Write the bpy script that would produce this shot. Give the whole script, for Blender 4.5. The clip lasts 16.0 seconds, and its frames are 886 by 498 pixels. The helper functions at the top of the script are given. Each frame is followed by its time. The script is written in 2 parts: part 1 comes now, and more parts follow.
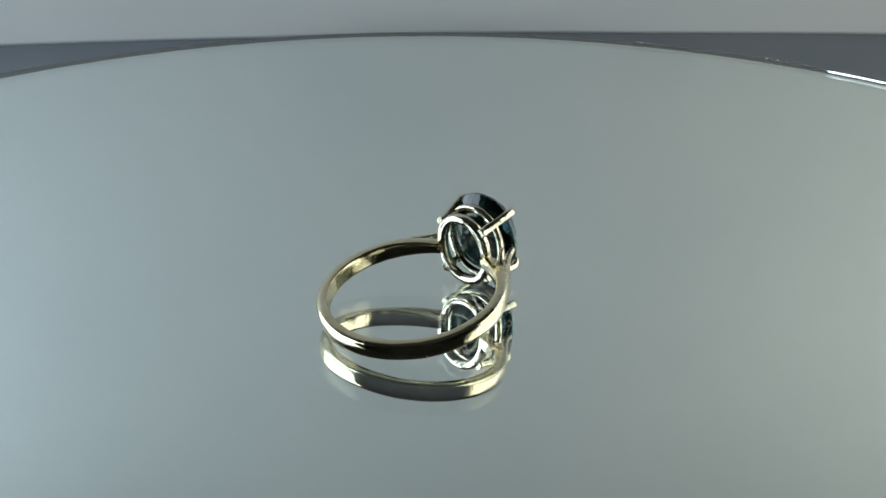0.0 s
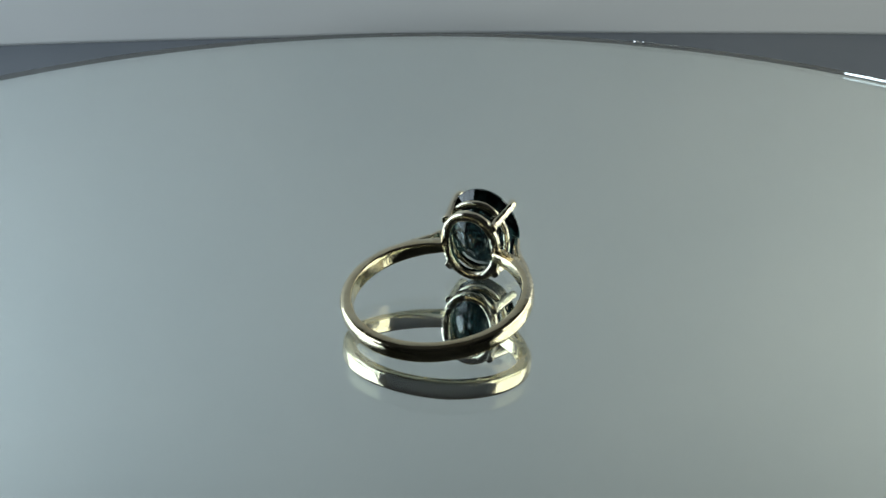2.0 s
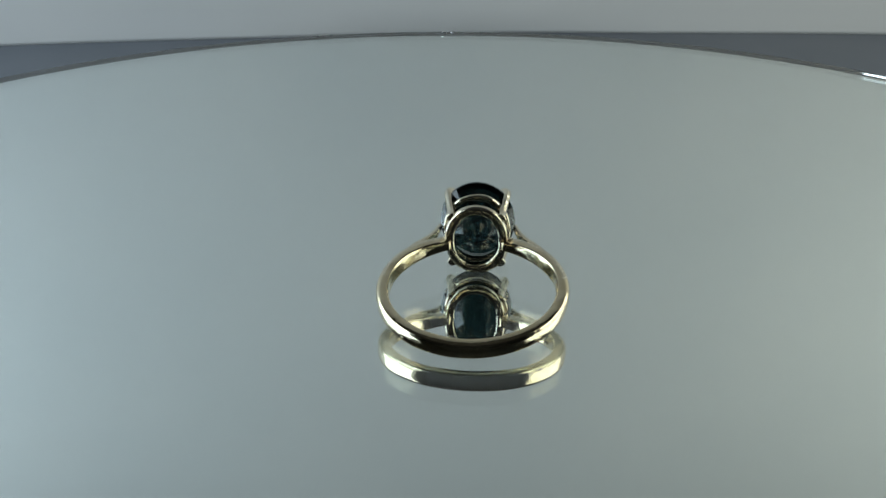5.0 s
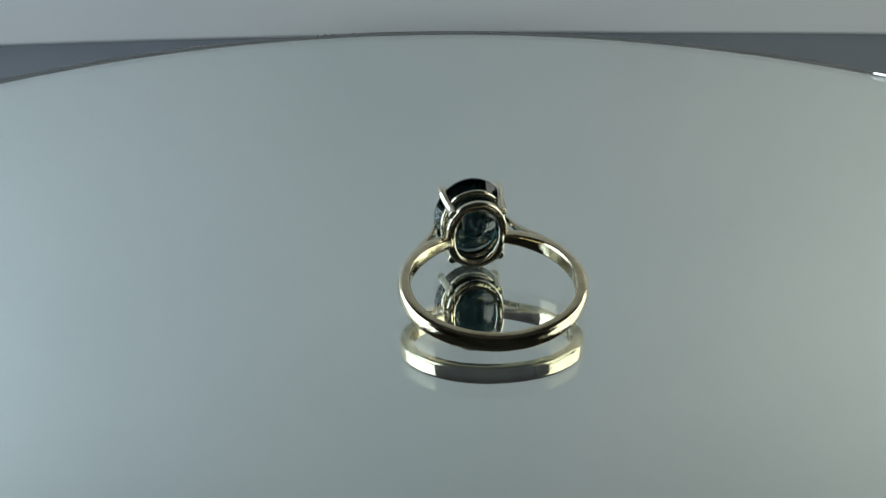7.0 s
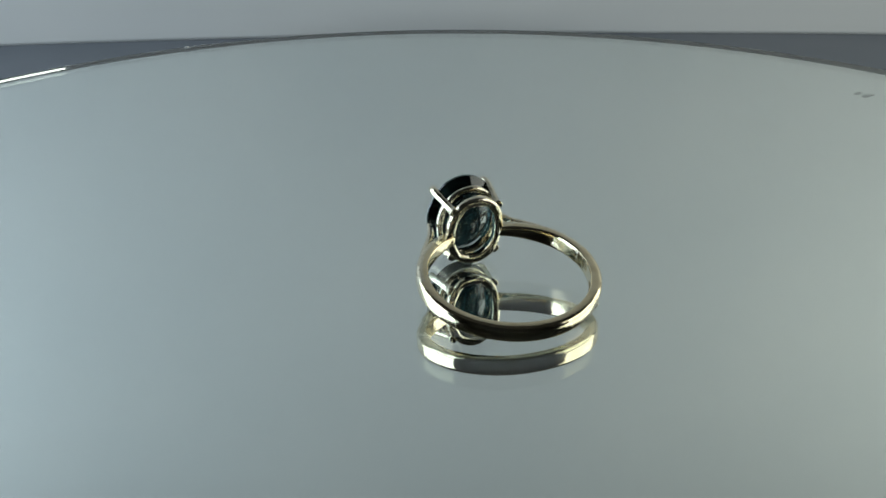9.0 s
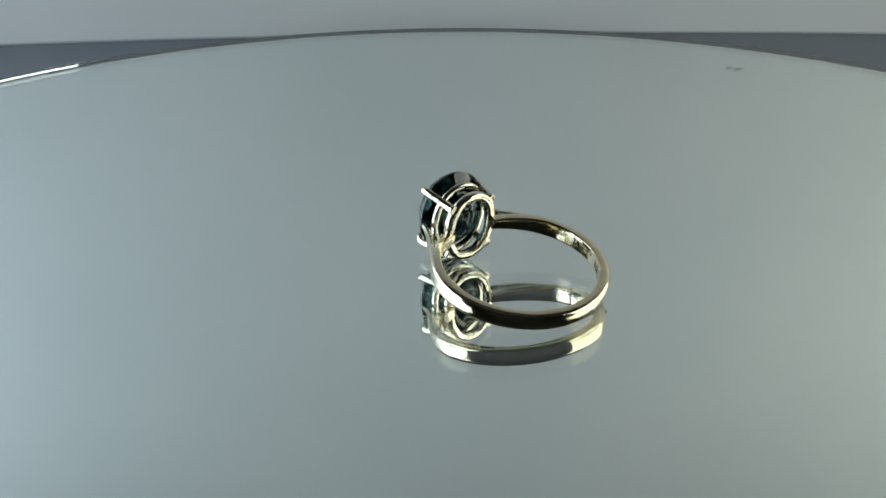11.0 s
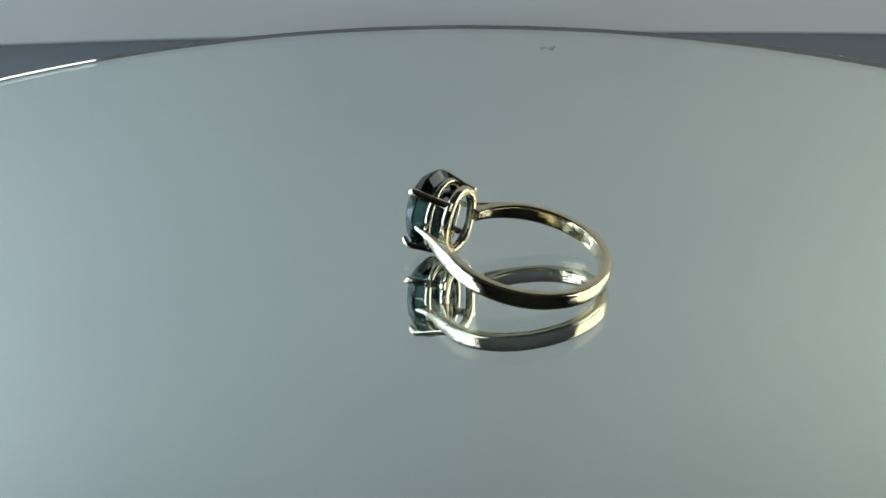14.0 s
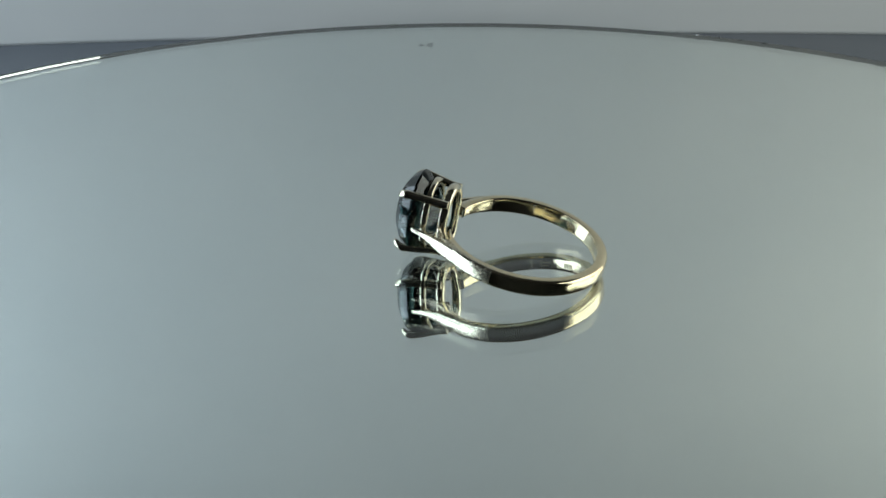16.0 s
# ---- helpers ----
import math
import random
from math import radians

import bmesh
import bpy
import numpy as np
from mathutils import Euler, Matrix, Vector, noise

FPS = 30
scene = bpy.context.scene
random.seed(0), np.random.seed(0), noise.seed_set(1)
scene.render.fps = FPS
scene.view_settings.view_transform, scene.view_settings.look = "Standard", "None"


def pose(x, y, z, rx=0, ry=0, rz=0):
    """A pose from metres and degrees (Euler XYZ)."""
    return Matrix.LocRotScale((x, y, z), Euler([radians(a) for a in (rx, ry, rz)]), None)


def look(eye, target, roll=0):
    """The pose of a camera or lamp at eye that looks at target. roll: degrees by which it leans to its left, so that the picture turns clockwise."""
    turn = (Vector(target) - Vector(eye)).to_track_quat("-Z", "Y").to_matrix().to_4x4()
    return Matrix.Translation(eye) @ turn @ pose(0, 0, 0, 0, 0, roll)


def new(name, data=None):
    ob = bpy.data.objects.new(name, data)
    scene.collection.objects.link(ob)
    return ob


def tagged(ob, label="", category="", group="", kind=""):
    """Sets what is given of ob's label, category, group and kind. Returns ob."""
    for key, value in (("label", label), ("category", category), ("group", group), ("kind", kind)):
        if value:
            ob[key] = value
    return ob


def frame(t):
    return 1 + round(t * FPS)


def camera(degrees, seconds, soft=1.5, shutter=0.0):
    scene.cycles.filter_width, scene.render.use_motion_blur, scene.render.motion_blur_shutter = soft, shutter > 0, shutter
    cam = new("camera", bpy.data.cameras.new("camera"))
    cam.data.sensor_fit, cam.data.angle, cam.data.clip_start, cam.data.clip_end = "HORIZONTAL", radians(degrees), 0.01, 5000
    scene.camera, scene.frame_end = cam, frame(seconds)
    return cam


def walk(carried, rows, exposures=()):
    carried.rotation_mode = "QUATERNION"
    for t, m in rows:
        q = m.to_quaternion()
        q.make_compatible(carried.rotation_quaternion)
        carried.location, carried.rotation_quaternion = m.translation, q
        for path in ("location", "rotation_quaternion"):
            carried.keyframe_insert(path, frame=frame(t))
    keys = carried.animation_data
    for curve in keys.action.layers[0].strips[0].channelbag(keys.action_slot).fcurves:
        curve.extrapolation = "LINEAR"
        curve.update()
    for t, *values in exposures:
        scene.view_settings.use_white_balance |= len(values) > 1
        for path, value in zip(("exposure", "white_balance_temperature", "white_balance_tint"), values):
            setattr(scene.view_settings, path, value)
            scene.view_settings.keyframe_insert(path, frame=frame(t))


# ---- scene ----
# ---- camera ----
MM = 0.001
SPIN = 6.977            # turntable speed, degrees a second, counter-clockwise from above
SECONDS = 16.0
cam = camera(46.04, SECONDS, soft=1.5)
CAM_POSE = pose(0, -0.10434, 0.05369, 90 - 26.03, 0, -0.688)
walk(cam, [(0, CAM_POSE), (SECONDS, CAM_POSE)])

# ---- light ----
scene.view_settings.exposure = 0.0
world = bpy.data.worlds.new("world")
scene.world = world
world.use_nodes = True
world.node_tree.nodes["Background"].inputs["Color"].default_value = (0.55, 0.6, 0.65, 1)
world.node_tree.nodes["Background"].inputs["Strength"].default_value = 0.01


def area_lamp(name, at, target, size, size_y, watts, colour):
    data = bpy.data.lights.new(name, "AREA")
    data.shape, data.size, data.size_y = "RECTANGLE", size, size_y
    data.energy, data.color = watts, colour
    ob = new(name, data)
    ob.matrix_world = look(at, target)
    return ob


area_lamp("studio_lamp_cool", (-0.245, 0.034, 0.1075), (0.0, 0.034, 0.0895), 0.274, 0.19, 0.600, (0.72, 0.885, 1.0))
area_lamp("studio_lamp_warm", (0.245, 0.034, 0.107), (0.0, 0.034, 0.089), 0.274, 0.19, 0.396, (0.90, 0.95, 0.86))


# ---- materials ----
def material(name):
    m = bpy.data.materials.new(name)
    m.use_nodes = True
    return m, m.node_tree.nodes, m.node_tree.links, m.node_tree.nodes["Principled BSDF"]


def add_noise(nodes, links, scale, detail=3.0):
    co = nodes.new("ShaderNodeTexCoord")
    n = nodes.new("ShaderNodeTexNoise")
    n.inputs["Scale"].default_value, n.inputs["Detail"].default_value = scale, detail
    links.new(co.outputs["Object"], n.inputs["Vector"])
    return n


def ramp(nodes, links, source, low, high, a=0.3, b=0.7):
    r = nodes.new("ShaderNodeValToRGB")
    r.color_ramp.elements[0].position, r.color_ramp.elements[1].position = a, b
    r.color_ramp.elements[0].color, r.color_ramp.elements[1].color = (*low, 1), (*high, 1)
    links.new(source, r.inputs["Fac"])
    return r.outputs["Color"]


def level(nodes, links, source, low, high):
    r = nodes.new("ShaderNodeMapRange")
    r.inputs["To Min"].default_value, r.inputs["To Max"].default_value = low, high
    links.new(source, r.inputs["Value"])
    return r.outputs["Result"]


def bump(nodes, links, source, strength, distance, shader):
    b = nodes.new("ShaderNodeBump")
    b.inputs["Strength"].default_value, b.inputs["Distance"].default_value = strength, distance
    links.new(source, b.inputs["Height"])
    links.new(b.outputs["Normal"], shader.inputs["Normal"])


def matte(name, low, high, scale, rough=0.8, relief=0.0002):
    m, nodes, links, sh = material(name)
    n = add_noise(nodes, links, scale)
    links.new(ramp(nodes, links, n.outputs["Fac"], low, high), sh.inputs["Base Color"])
    sh.inputs["Roughness"].default_value = rough
    fine = add_noise(nodes, links, scale * 22, 4)
    bump(nodes, links, fine.outputs["Fac"], 0.2, relief, sh)
    return m


def metal(name, low, high, rough_low, rough_high, relief, grain=700):
    m, nodes, links, sh = material(name)
    sh.inputs["Metallic"].default_value = 1.0
    n = add_noise(nodes, links, grain)
    links.new(ramp(nodes, links, n.outputs["Fac"], low, high), sh.inputs["Base Color"])
    f = add_noise(nodes, links, 3500, 4)
    links.new(level(nodes, links, f.outputs["Fac"], rough_low, rough_high), sh.inputs["Roughness"])
    if relief:
        # soft dents, and fine scratches that run one way
        dents = nodes.new("ShaderNodeBump")
        dents.inputs["Strength"].default_value, dents.inputs["Distance"].default_value = relief, 0.0003
        links.new(n.outputs["Fac"], dents.inputs["Height"])
        co = nodes.new("ShaderNodeTexCoord")
        stretch = nodes.new("ShaderNodeMapping")
        stretch.inputs["Scale"].default_value = (1, 1, 9)
        links.new(co.outputs["Object"], stretch.inputs["Vector"])
        fine = nodes.new("ShaderNodeTexNoise")
        fine.inputs["Scale"].default_value, fine.inputs["Detail"].default_value = 1600, 5
        links.new(stretch.outputs["Vector"], fine.inputs["Vector"])
        scratches = nodes.new("ShaderNodeBump")
        scratches.inputs["Strength"].default_value, scratches.inputs["Distance"].default_value = 0.11, 0.00006
        links.new(fine.outputs["Fac"], scratches.inputs["Height"])
        links.new(dents.outputs["Normal"], scratches.inputs["Normal"])
        links.new(scratches.outputs["Normal"], sh.inputs["Normal"])
    return m


def clear(name, colour, ior, rough=0.0):
    m, nodes, links, sh = material(name)
    sh.inputs["Base Color"].default_value = (*colour, 1)
    sh.inputs["Transmission Weight"].default_value = 1.0
    sh.inputs["Roughness"].default_value = rough
    sh.inputs["IOR"].default_value = ior
    return m


GOLD = metal("polished_pale_gold", (0.73, 0.61, 0.40), (0.85, 0.745, 0.525), 0.05, 0.16, 0.28, 620)
SATIN_GOLD = metal("satin_pale_gold", (0.72, 0.64, 0.48), (0.84, 0.77, 0.61), 0.20, 0.33, 0.26, 620)
CAST = metal("cast_pale_gold", (0.66, 0.59, 0.44), (0.91, 0.84, 0.68), 0.04, 0.15, 0.34, 1100)
DARK_MARK = metal("engraved_metal", (0.40, 0.33, 0.22), (0.55, 0.46, 0.32), 0.3, 0.5, 0.3)
SEAM = metal("solder_seam", (0.74, 0.68, 0.54), (0.86, 0.79, 0.64), 0.15, 0.3, 0.2)
STONE = clear("dark_teal_topaz", (0.017, 0.038, 0.041), 1.57)
STONE.node_tree.nodes["Principled BSDF"].inputs["Specular IOR Level"].default_value = 0.1
GLASS = clear("clear_glass", (0.985, 1.0, 0.992), 1.5)
SATIN_GLASS = clear("worn_polished_glass", (0.97, 1.0, 0.95), 1.5, 0.03)
SILVER = metal("mirror_silver", (0.86, 0.90, 0.885), (0.865, 0.905, 0.89), 0.0, 0.0, 0.0)
CHIP = clear("broken_glass", (0.92, 0.96, 0.94), 1.5, 0.12)
EDGE = matte("dark_ground_edge", (0.004, 0.007, 0.009), (0.009, 0.013, 0.015), 400, 1.0)
EDGE.node_tree.nodes["Principled BSDF"].inputs["Specular IOR Level"].default_value = 0.0
PAPER = matte("white_paper", (0.76, 0.77, 0.77), (0.81, 0.81, 0.80), 14)
TABLE = matte("grey_blue_laminate", (0.122, 0.136, 0.162), (0.156, 0.168, 0.194), 20, 0.55)
REAR_BLACK = matte("rear_panel_black", (0.010, 0.010, 0.010), (0.020, 0.019, 0.018), 30, 0.9)
# Plain dark tone of the added overhead and side panels, all out of view.
SURROUND = matte("surround_grey", (0.06, 0.058, 0.055), (0.09, 0.085, 0.08), 20, 0.9)
PLASTIC = matte("dark_grey_plastic", (0.05, 0.05, 0.055), (0.07, 0.07, 0.075), 60, 0.5)
GRIME = matte("tarnished_silver", (0.10, 0.12, 0.115), (0.20, 0.22, 0.21), 900, 0.8)
GRIME.node_tree.nodes["Principled BSDF"].inputs["Alpha"].default_value = 0.13
LINT = matte("pale_lint", (0.10, 0.10, 0.10), (0.30, 0.30, 0.28), 3000, 0.9)


# ---- mesh helpers: millimetres in, metres out ----
def part(name, bm, mat, parent=None, label="", smooth=True, facing=None):
    bmesh.ops.recalc_face_normals(bm, faces=bm.faces)
    if facing and sum(facing(f) for f in bm.faces) < 0:
        bmesh.ops.reverse_faces(bm, faces=bm.faces)
    for v in bm.verts:
        v.co *= MM
    me = bpy.data.meshes.new(name)
    bm.to_mesh(me)
    bm.free()
    me.materials.append(mat)
    for poly in me.polygons:
        poly.use_smooth = smooth and len(poly.vertices) <= 4
    ob = new(name, me)
    ob.parent = parent
    if label:
        ob["label"] = label
    return ob


def loft(rings, closed=False, caps=True):
    """A skin over rings of points; closed joins the last ring to the first."""
    bm = bmesh.new()
    rows = [[bm.verts.new(p) for p in ring] for ring in rings]
    n = len(rows[0])
    for i in range(len(rows) - (0 if closed else 1)):
        a, b = rows[i], rows[(i + 1) % len(rows)]
        for j in range(n):
            k = (j + 1) % n
            bm.faces.new((a[j], a[k], b[k], b[j]))
    if caps and not closed:
        bm.faces.new(rows[0])
        bm.faces.new(rows[-1])
    return bm


def smooth_path(points, steps):
    """Catmull-Rom through points, each a tuple of any length."""
    out = []
    n = len(points)
    for i in range(n - 1):
        p = [np.array(points[min(max(k, 0), n - 1)], float) for k in (i - 1, i, i + 1, i + 2)]
        for s in range(steps):
            t = s / steps
            out.append(0.5 * (2 * p[1] + (p[2] - p[0]) * t + (2 * p[0] - 5 * p[1] + 4 * p[2] - p[3]) * t * t
                              + (3 * p[1] - p[0] - 3 * p[2] + p[3]) * t ** 3))
    out.append(np.array(points[-1], float))
    return out


def section(centre, side, up, half_side, half_up, power, count=20):
    ring = []
    for j in range(count):
        a = 2 * math.pi * j / count
        c, s = math.cos(a), math.sin(a)
        ring.append(centre + side * (half_side * math.copysign(abs(c) ** (2 / power), c))
                    + up * (half_up * math.copysign(abs(s) ** (2 / power), s)))
    return ring


def sweep(points, closed=False, power=2.0, up=(0, 0, 1), count=14):
    """Rows of x, y, z, half thickness across, half height along up: a wire of changing section."""
    up = Vector(up)
    rings = []
    n = len(points)
    for i, q in enumerate(points):
        before = points[(i - 1) % n] if closed or i else points[i]
        after = points[(i + 1) % n] if closed or i < n - 1 else points[i]
        tangent = Vector(after[:3] - before[:3]).normalized()
        side = tangent.cross(up).normalized()
        rings.append(section(Vector(q[:3]), side, side.cross(tangent), q[3], q[4], power, count))
    return loft(rings, closed)


def oval_path(x, half_y, half_z, wire, power=2.0, count=64, wobble=0.0):
    rows = []
    for i in range(count):
        a = 2 * math.pi * i / count
        c, s = math.cos(a), math.sin(a)
        w = wire * (1 + wobble * noise.noise(Vector((c * 2, s * 2, x))))
        rows.append(np.array((x, half_y * math.copysign(abs(c) ** (2 / power), c),
                              half_z * math.copysign(abs(s) ** (2 / power), s), w, w)))
    return rows


def disc_rings(radius_heights, count, centre=(0, 0)):
    return [[(centre[0] + r * math.cos(2 * math.pi * i / count), centre[1] + r * math.sin(2 * math.pi * i / count), z)
             for i in range(count)] for r, z in radius_heights]


# ---- the setting ----
TABLE_Z = -25.0


def backdrop_y(x):
    return 201.5 + 0.042 * x - 0.00039 * x * x


def build_setting():
    bm = bmesh.new()
    bmesh.ops.create_cube(bm, size=1.0)
    for v in bm.verts:
        v.co = Vector((v.co.x * 1200, v.co.y * 1100, v.co.z * 20 + TABLE_Z - 10))
    tagged(part("floor", bm, TABLE, smooth=False), "grey-blue laminate tabletop under the turntable", "tabletop", kind="structure")
    # a bowed sheet of paper with thickness, standing on the table behind the turntable
    rings = []
    for i in range(61):
        x = -390 + 13 * i
        y = backdrop_y(x)
        # The foot bends back near the middle, added so the paper comes out darker.
        curl = 1.4 * max(0, 1 - ((x - 8) / 62) ** 2) ** 1.5
        front = [(x, y + curl * max(0, 1 - k / 8) ** 2, TABLE_Z + k) for k in (0, 1, 2, 3, 4, 5, 6, 7, 8, 10, 444.5)]
        rings.append(front + [(x, y, 420), (x, y + 5.5, 420), (x, y + 5.5, TABLE_Z)])
    tagged(part("backdrop", loft(rings), PAPER), "bowed white paper photo backdrop standing behind the turntable", "backdrop", kind="structure")
    # Overhead panel, out of view, added dark to cut bounce and dim reflections.
    bm = bmesh.new()
    bmesh.ops.create_cube(bm, size=1.0)
    for v in bm.verts:
        v.co = Vector((v.co.x * 1200, v.co.y * 520 - 40, v.co.z * 6 + 424))
    tagged(part("ceiling", bm, SURROUND, smooth=False), "unseen dark grey panel added overhead to dim the reflections", "ceiling", kind="structure")
    # Unseen side panels, added dark so mainly the lamps show in the metal.
    for name, x in (("side_panel_west", -450), ("side_panel_east", 450)):
        bm = bmesh.new()
        bmesh.ops.create_cube(bm, size=1.0)
        for v in bm.verts:
            v.co = Vector((v.co.x * 6 + x, v.co.y * 560 - 60, v.co.z * 446 + 198))
        tagged(part(name, bm, SURROUND, smooth=False), "unseen dark grey side panel added to dim the reflections", "wall", kind="structure")
    # Unseen black panel added behind, a stand-in for the dark room and camera.
    bm = bmesh.new()
    bmesh.ops.create_cube(bm, size=1.0)
    for v in bm.verts:
        v.co = Vector((v.co.x * 900, v.co.y * 6 - 320, v.co.z * 446 + 198))
    tagged(part("rear_panel", bm, REAR_BLACK, smooth=False), "unseen black panel added behind the camera for dark reflections", "wall", kind="structure")


# ---- the turntable and its mirror ----
DISC_C = (-1.83, -6.61)
DISC_R = 113.3
GLASS_D = 2.0


def build_turntable():
    base = tagged(new("turntable_base"), "dark grey plastic turntable base under the mirror", "turntable")
    part("foot", loft(disc_rings([(0.5, TABLE_Z), (78, TABLE_Z), (80, TABLE_Z + 1.5), (80, TABLE_Z + 12), (76, TABLE_Z + 15), (0.5, TABLE_Z + 15)], 96)), PLASTIC, base, smooth=False)
    part("bearing", loft(disc_rings([(30, TABLE_Z + 15), (30, -6.15)], 64)), PLASTIC, base)
    return base


def build_mirror():
    mirror = tagged(new("mirror_disc"), "round glass mirror disc with a chipped edge turning slowly", "mirror")
    r, c = DISC_R, DISC_C
    count = 360
    top, lip, foot = [], [], []
    bm, edge = bmesh.new(), bmesh.new()
    for k in range(count):
        a = 2 * math.pi * k / count
        bevel = 0.10 if k <= 80 or k >= 352 else 0.05          # one stretch of the edge has a wider bevel
        ragged = 0.02 * noise.noise(Vector((math.cos(a) * 40, math.sin(a) * 40, 0)))
        out = Vector((math.cos(a), math.sin(a), 0))
        mid = Vector((*c, 0))
        top.append(bm.verts.new(mid + out * (r - bevel + ragged)))
        lip.append(bm.verts.new(mid + out * (r + ragged) + Vector((0, 0, -bevel * 0.85))))
        foot.append((mid + out * (r + ragged) + Vector((0, 0, -bevel * 0.85)), mid + out * (r + ragged) + Vector((0, 0, -GLASS_D))))
    bm.faces.new(top)
    for k in range(count):
        bm.faces.new((top[k - 1], lip[k - 1], lip[k], top[k]))
    plate = part("glass_plate", bm, GLASS, mirror, "clear glass with a faint green tint", smooth=False, facing=lambda f: f.normal.z * f.calc_area())
    polished = bmesh.new()
    for k in range(count):
        (p0, q0), (p1, q1) = foot[k - 1], foot[k]
        shiny = k <= 80 or k > 352
        if shiny:                                        # only the lowest part of the edge is clear
            m0, m1 = p0.lerp(q0, 0.58), p1.lerp(q1, 0.58)
            polished.faces.new([polished.verts.new(p) for p in (m0, q0, q1, m1)])
            q0, q1 = m0, m1
        edge.faces.new([edge.verts.new(p) for p in (p0, q0, q1, p1)])
    bmesh.ops.remove_doubles(edge, verts=edge.verts, dist=1e-5)
    bmesh.ops.remove_doubles(polished, verts=polished.verts, dist=1e-5)
    part("ground_edge", edge, EDGE, mirror, "dark ground glass edge", smooth=False, facing=lambda f: f.normal.dot(f.calc_center_median() - Vector((*c, 0))))
    part("polished_edge", polished, SATIN_GLASS, mirror, "polished stretch of the glass edge", facing=lambda f: f.normal.dot(f.calc_center_median() - Vector((*c, 0))))
    bm = bmesh.new()
    ring = [bm.verts.new(p) for p in disc_rings([(r + 0.03, -GLASS_D)], 256, c)[0]]
    bm.faces.new(ring)
    low = [bm.verts.new(p) for p in disc_rings([(r + 0.03, -GLASS_D - 0.05)], 256, c)[0]]
    bm.faces.new(low[::-1])
    for i in range(256):
        bm.faces.new((ring[i - 1], low[i - 1], low[i], ring[i]))
    part("silver_backing", bm, SILVER, mirror, "silvered mirror coating", smooth=False)
    part("platter", loft(disc_rings([(96, -GLASS_D - 0.1), (96, -6.0), (94, -6.1)], 128, c)), PLASTIC, mirror, "dark plastic platter", smooth=False)
    for x, y, half_x, half_y in ((92.0, -34.6, 0.5, 1.1), (91.4, -36.0, 0.65, 1.4), (92.4, -36.9, 0.3, 0.7)):
        part("blemish", flat_blob((x, y), half_x, half_y, 70, 0.012, -GLASS_D + 0.004), GRIME, mirror, "dull grey blemish in the silvering")
    chips = [(54.8, 1.0), (54.0, 0.7), (53.2, 0.8), (52.2, 0.5), (51.1, 0.7), (60.6, 0.4), (57.8, 0.4), (67.9, 0.7), (67.3, 0.6), (66.6, 0.7),
             (-14.4, 0.6), (-44.2, 0.7), (-46.4, 0.8), (-48.5, 0.5), (-50.6, 0.6), (-53.1, 0.9), (-56.0, 0.5), (-64.0, 0.9), (-65.1, 0.8)]
    for turn, size in chips:
        a = radians(turn)
        bm = bmesh.new()
        bmesh.ops.create_icosphere(bm, subdivisions=1, radius=1.0)
        out = Vector((math.cos(a), math.sin(a), 0))
        along = Vector((-out.y, out.x, 0))
        centre = Vector((*c, 0)) + out * (r - 0.15) + Vector((0, 0, -0.02))
        for v in bm.verts:
            q = v.co * random.uniform(0.5, 1.0) * size
            v.co = centre + along * q.x * 0.8 + out * q.y * 0.45 + Vector((0, 0, q.z * 0.34))
        part("edge_chip", bm, CHIP, mirror, "splintered chip in the glass edge", smooth=False)
    return mirror


def flat_blob(centre, half_x, half_y, turn, height, floor):
    """A low drop with a ragged outline."""
    rings = []
    for k, z in ((1.0, 0.0), (0.9, height), (0.4, height * 1.2)):
        ring = []
        for i in range(18):
            a = 2 * math.pi * i / 18
            w = 1 + 0.5 * noise.noise(Vector((math.cos(a) * 1.4 + centre[0], math.sin(a) * 1.4, centre[1])))
            p = Matrix.Rotation(radians(turn), 3, "Z") @ Vector((half_x * k * w * math.cos(a), half_y * k * w * math.sin(a), 0))
            ring.append((centre[0] + p.x, centre[1] + p.y, z + floor))
        rings.append(ring)
    return loft(rings)


def build_specks():
    rings = bmesh.new()
    for _ in range(26):
        x, y = random.uniform(-75, 75), random.uniform(-75, 75)
        size = random.uniform(0.03, 0.075)
        made = bmesh.ops.create_icosphere(rings, subdivisions=1, radius=size)["verts"]
        for v in made:
            v.co = Vector((v.co.x * random.uniform(0.8, 1.5) + x, v.co.y + y, v.co.z * 0.5 + size * 0.5))
    made = bmesh.ops.create_icosphere(rings, subdivisions=1, radius=0.08)["verts"]
    for v in made:
        v.co = v.co + Vector((-5.0, -5.1, 0.06))
    return tagged(part("dust", rings, LINT), "scattered tiny specks of dust on the mirror", "dust", kind="stuff")


# ---- the ring, in its own space: x towards the stone, z along the finger ----
RING_AT = (-2.05, -10.28, 2.87)
RING_LEAN, RING_TILT, RING_TURN = -0.8, -11.6, 50.49
R_OUT, R_IN = 9.78, 8.43


def head_z(x):
    """The head droops a little from the plane of the band."""
    return -0.30 - 0.065 * (x - 8.75)


def head_point(x, y, z):
    """A point of the head, whose own axis leans a little from the band's plane."""
    return (x + 0.07 * z, y, head_z(x) + z)


def band_swell(a):
    """The band is not quite round: wider across than along."""
    return (0.24 * max(0, math.cos(a - radians(108))) ** 2 + 0.20 * max(0, math.cos(a + radians(82))) ** 2
            - 0.10 * max(0, math.cos(a - radians(200))))


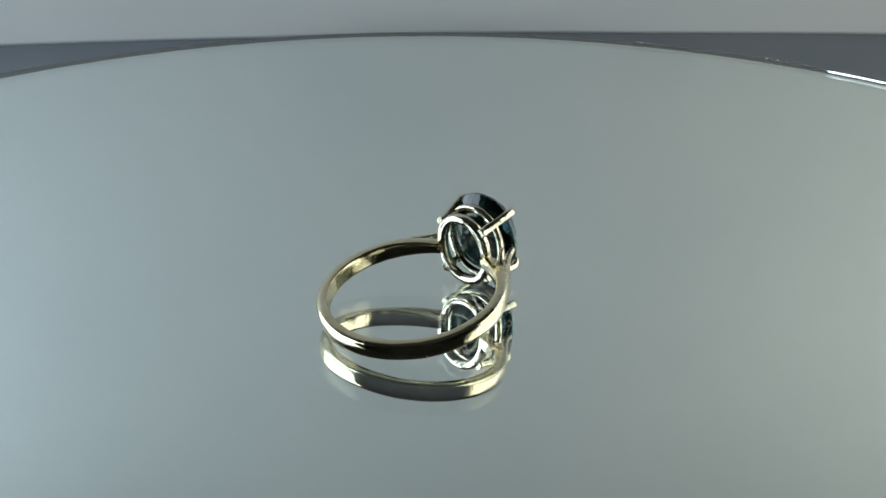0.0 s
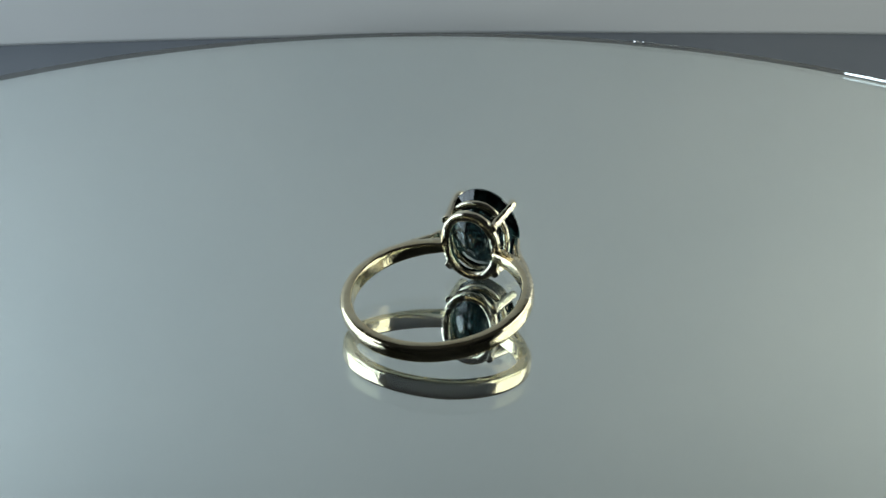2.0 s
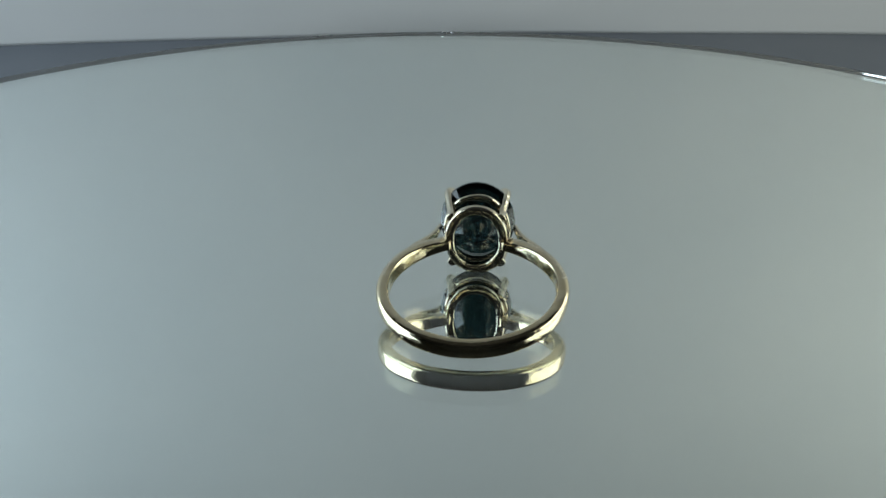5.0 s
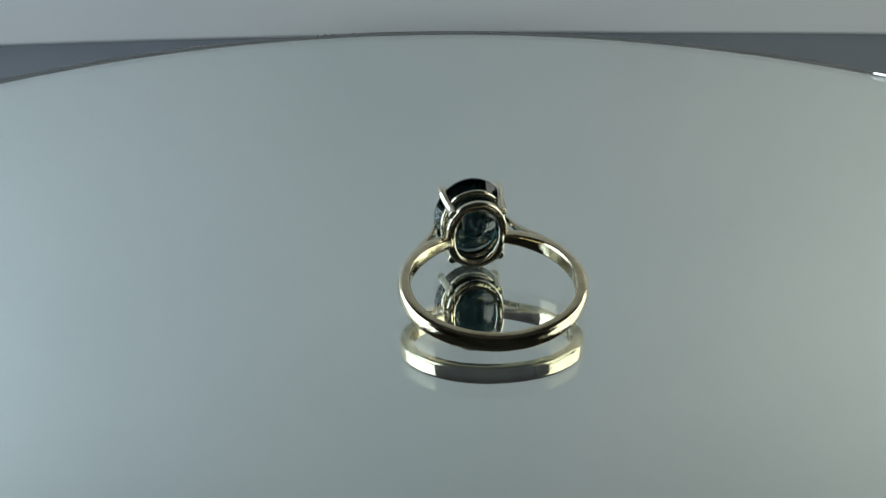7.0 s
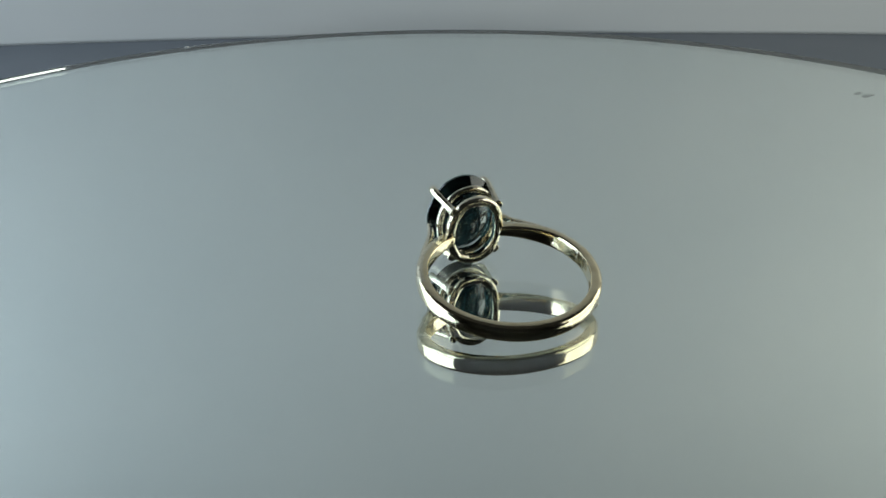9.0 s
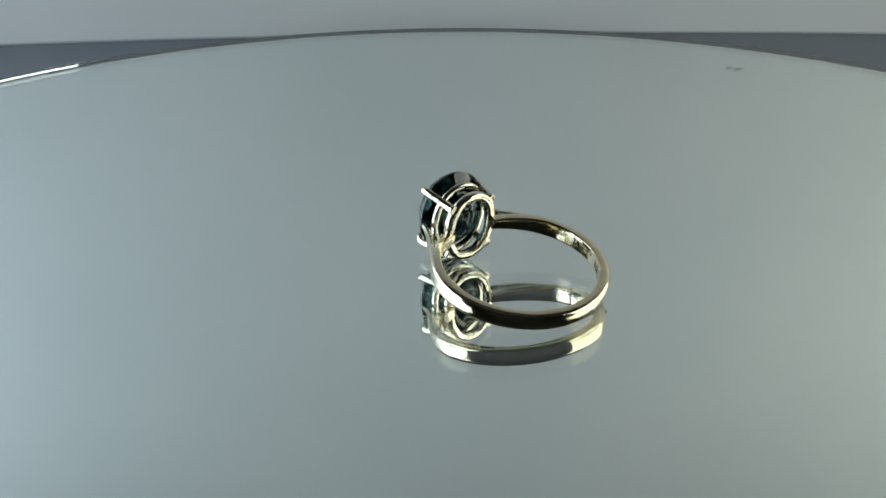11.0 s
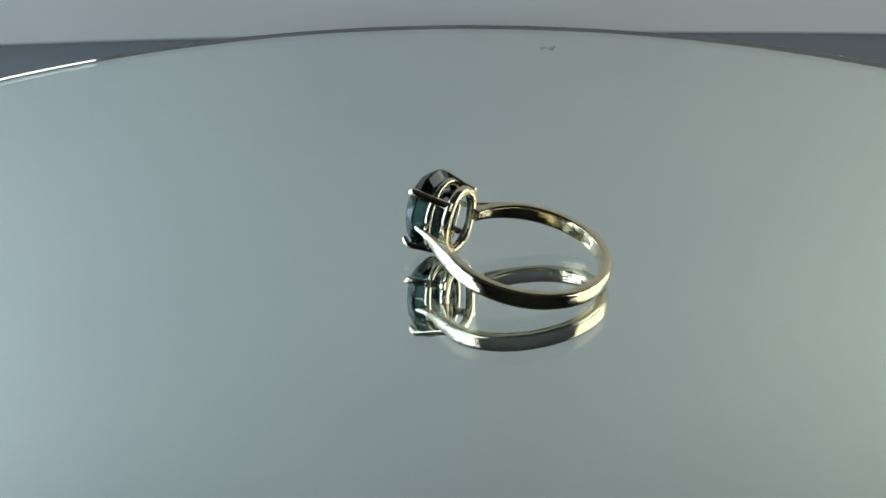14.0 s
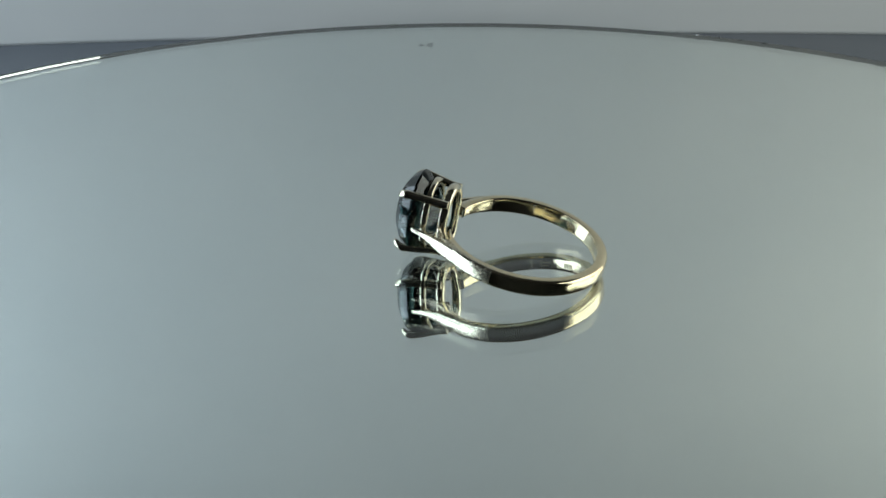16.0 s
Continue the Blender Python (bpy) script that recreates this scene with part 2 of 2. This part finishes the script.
def shank_bm():
    rings = []
    turns = sorted([19 + 322 * i / 120 for i in range(121)] + [82.75, 83.0, 277.0, 277.25])
    for turn in turns:
        a = radians(turn)
        off = abs(180 - math.degrees(a)) / 161          # 0 at the back, 1 at the head
        out = Vector((math.cos(a), math.sin(a), 0))
        half_w = 0.94 + 0.04 * min(1, off * 1.25) - 0.40 * max(0, (off - 0.72) / 0.28) ** 1.5
        half_t = 0.64 + 0.03 * noise.noise(Vector((off * 6, 0, 0))) + 0.12 * max(0, (off - 0.7) / 0.3)
        droop = -0.10 - 0.45 * max(0, (off - 0.2) / 0.8)
        mid = (R_OUT + R_IN) / 2 + band_swell(a) - 0.12 * max(0, (off - 0.75) / 0.25)
        ring = []
        for j in range(40):
            b = 2 * math.pi * j / 40
            c, s = math.cos(b), math.sin(b)
            power, rise = (2.1, 4.4) if c > 0 else (5.0, 7.0)     # domed outside, flat inside
            ring.append(out * (mid + half_t * math.copysign(abs(c) ** (2 / power), c))
                        + Vector((0, 0, droop + half_w * math.copysign(abs(s) ** (2 / rise), s))))
        rings.append(ring)
    return loft(rings)


def band_patch(turn, width, low, high, radius):
    """A thin curved plate lying on the band, from low to high along the finger."""
    rings = []
    for i in range(5):
        a = radians(turn + width * (i / 4 - 0.5))
        out = Vector((math.cos(a), math.sin(a), 0))
        swell = band_swell(a)
        rings.append([out * (radius + swell + d) + Vector((0, 0, z)) for d, z in ((-0.02, low), (0.02, low), (0.02, high), (-0.02, high))])
    return loft(rings)


def build_stone(ring):
    """A faceted oval: table, star and main crown facets, girdle, pavilion."""
    a, b, gx = 4.2, 4.93, 12.5

    def loop(scale, x, count, shift):
        return [Vector(head_point(x, a * scale * math.cos(2 * math.pi * (i + shift) / count),
                                  0.11 + b * scale * math.sin(2 * math.pi * (i + shift) / count))) for i in range(count)]
    n = 32
    bm = bmesh.new()
    table = [bm.verts.new(p) for p in loop(0.56, gx + 2.0, n // 2, 0.0)]
    star = [bm.verts.new(p) for p in loop(0.83, gx + 1.26, n // 2, 0.5)]
    g1 = [bm.verts.new(p) for p in loop(1.0, gx + 0.14, n, 0.0)]
    g0 = [bm.verts.new(p) for p in loop(1.0, gx - 0.14, n, 0.0)]
    pav = [bm.verts.new(p) for p in loop(0.66, gx - 1.75, n // 2, 0.5)]
    low = [bm.verts.new(p) for p in loop(0.30, gx - 2.75, n // 2, 0.0)]
    tip = bm.verts.new((gx - 3.2, 0, head_z(gx - 3.2)))
    h = n // 2
    bm.faces.new(table)
    for i in range(h):
        j = (i + 1) % h
        bm.faces.new((table[i], star[i], table[j]))
        bm.faces.new((star[i - 1], table[i], star[i], g1[2 * i]))
        bm.faces.new((star[i], g1[2 * i], g1[2 * i + 1]))
        bm.faces.new((star[i], g1[2 * i + 1], g1[(2 * i + 2) % n]))
        bm.faces.new((pav[i], g0[2 * i], g0[2 * i + 1]))
        bm.faces.new((pav[i], g0[2 * i + 1], g0[(2 * i + 2) % n]))
        bm.faces.new((pav[i - 1], low[i], pav[i], g0[2 * i]))
        bm.faces.new((low[i], pav[i], low[j]))
        bm.faces.new((tip, low[i], low[j]))
    for i in range(n):
        j = (i + 1) % n
        bm.faces.new((g1[i], g1[j], g0[j], g0[i]))
    bmesh.ops.triangulate(bm, faces=[f for f in bm.faces if len(f.verts) == 4])
    return part("gemstone", bm, STONE, ring, "oval faceted dark teal-blue topaz", smooth=False)


def build_ring():
    ring = tagged(new("ring"), "pale gold ring with dark teal gemstone lying on mirror", "ring")
    shank = part("shank", shank_bm(), GOLD, ring, "polished pale gold band with satin ends")
    shank.data.materials.append(SATIN_GOLD)
    shank.data.materials.append(SEAM)
    for poly in shank.data.polygons:
        turn = abs(math.degrees(math.atan2(poly.center.y, poly.center.x)))
        outside = poly.normal.x * poly.center.x + poly.normal.y * poly.center.y > -0.0002 * MM
        poly.material_index = 2 if 82.75 < turn < 83.0 else 1 if turn < 82.75 and outside else 0
    for side in (1, -1):
        wide = side * (1.0 if side > 0 else 1.014)
        path = smooth_path([(1.6, 8.98 * wide, -0.34, 0.20, 0.60), (4.2, 8.18 * wide, -0.46, 0.46, 0.86), (6.4, 6.98 * wide, -0.56, 0.56, 0.88),
                            (8.1, 5.86 * wide, -0.68, 0.52, 0.74), (9.3, 5.12 * wide, -0.72, 0.44, 0.54), (10.4, 4.60 * wide, -0.73, 0.36, 0.38),
                            (11.4, 4.28 * wide, -0.73, 0.31, 0.30), (11.85, 4.16 * wide, -0.73, 0.27, 0.26), (12.0, 4.12 * wide, -0.73, 0.14, 0.14)], 6)
        part("shoulder", sweep(path, power=2.5, count=24), SATIN_GOLD, ring, "satin pale gold shoulder")
    base = [np.array((*head_point(*q[:3]), *q[3:])) for q in oval_path(8.85, 2.92, 3.73, 0.52, 2.2, wobble=0.16)]
    part("base_gallery", sweep(base, True, 3.4, up=(1, 0, 0)), CAST, ring)
    upper = [np.array((*head_point(*q[:3]), *q[3:])) for q in oval_path(10.9, 3.35, 4.10, 0.37, 2.1, wobble=0.18)]
    part("upper_gallery", sweep(upper, True, 3.4, up=(1, 0, 0)), CAST, ring)
    for sy in (1, -1):
        for sz in (1, -1):
            rows = [(8.5, 2.68, 2.88, 0.40, 0.40), (8.62, 2.68, 2.88, 0.52, 0.50), (9.3, 2.68, 2.90, 0.50, 0.47), (10.9, 2.92, 3.10, 0.46, 0.45),
                    (12.8, 3.22, 3.34, 0.46, 0.44), (13.5, 3.16, 3.28, 0.46, 0.40), (13.95, 2.88, 3.05, 0.42, 0.30), (14.08, 2.66, 2.88, 0.28, 0.16)]
            path = smooth_path([(*head_point(x, y * sy, z * sz), w, h) for x, y, z, w, h in rows], 4)
            part("prong", sweep(path, power=2.6, up=(0, 0.72 * sy, 0.69 * sz), count=14), CAST, ring)
    build_stone(ring)
    # a faint solder seam inside the band, a worn hallmark inside it and two nicks at its lower edge
    part("solder_seam", band_patch(-85.5, 1.0, -0.72, 0.56, R_IN - 0.010), SEAM, ring, "pale solder seam")
    for turn, width, low, high in ((-97.5, 5.5, 0.02, 0.12), (-98.5, 6.0, -0.38, -0.28), (-93.6, 0.5, -0.60, 0.40),
                                   (-116.0, 0.9, -0.48, 0.16), (-118.4, 1.1, -0.44, 0.10), (-120.8, 0.8, -0.50, 0.14), (-123.0, 1.0, -0.46, 0.06)):
        part("hallmark_bar", band_patch(turn, width, low, high, R_IN - 0.010), DARK_MARK, ring, "worn engraved mark")
    for turn, size in ((-136.0, 0.11), (-133.0, 0.13)):
        a = radians(turn)
        bm = bmesh.new()
        bmesh.ops.create_icosphere(bm, subdivisions=2, radius=size)
        centre = Vector((math.cos(a), math.sin(a), 0)) * (R_OUT + band_swell(a) - 0.07) + Vector((0, 0, -0.80))
        for v in bm.verts:
            v.co = centre + v.co * (1 + 0.3 * noise.noise(v.co * 9 + centre))
        part("burr", bm, SEAM, ring, "small bright burr of metal")
    return ring


build_setting()
build_turntable()
mirror = build_mirror()
dust = build_specks()
ring = build_ring()


# ---- what turns ----
def motions():
    steps = [i * 0.5 for i in range(int(SECONDS * 2) + 1)]
    for thing in (mirror, dust):
        walk(thing, [(t, pose(0, 0, 0, 0, 0, SPIN * t)) for t in steps])
    seat = Matrix.Translation(Vector(RING_AT) * MM) @ pose(0, 0, 0, RING_LEAN, RING_TILT, RING_TURN)
    walk(ring, [(t, pose(0, 0, 0, 0, 0, SPIN * t) @ seat) for t in steps])


motions()
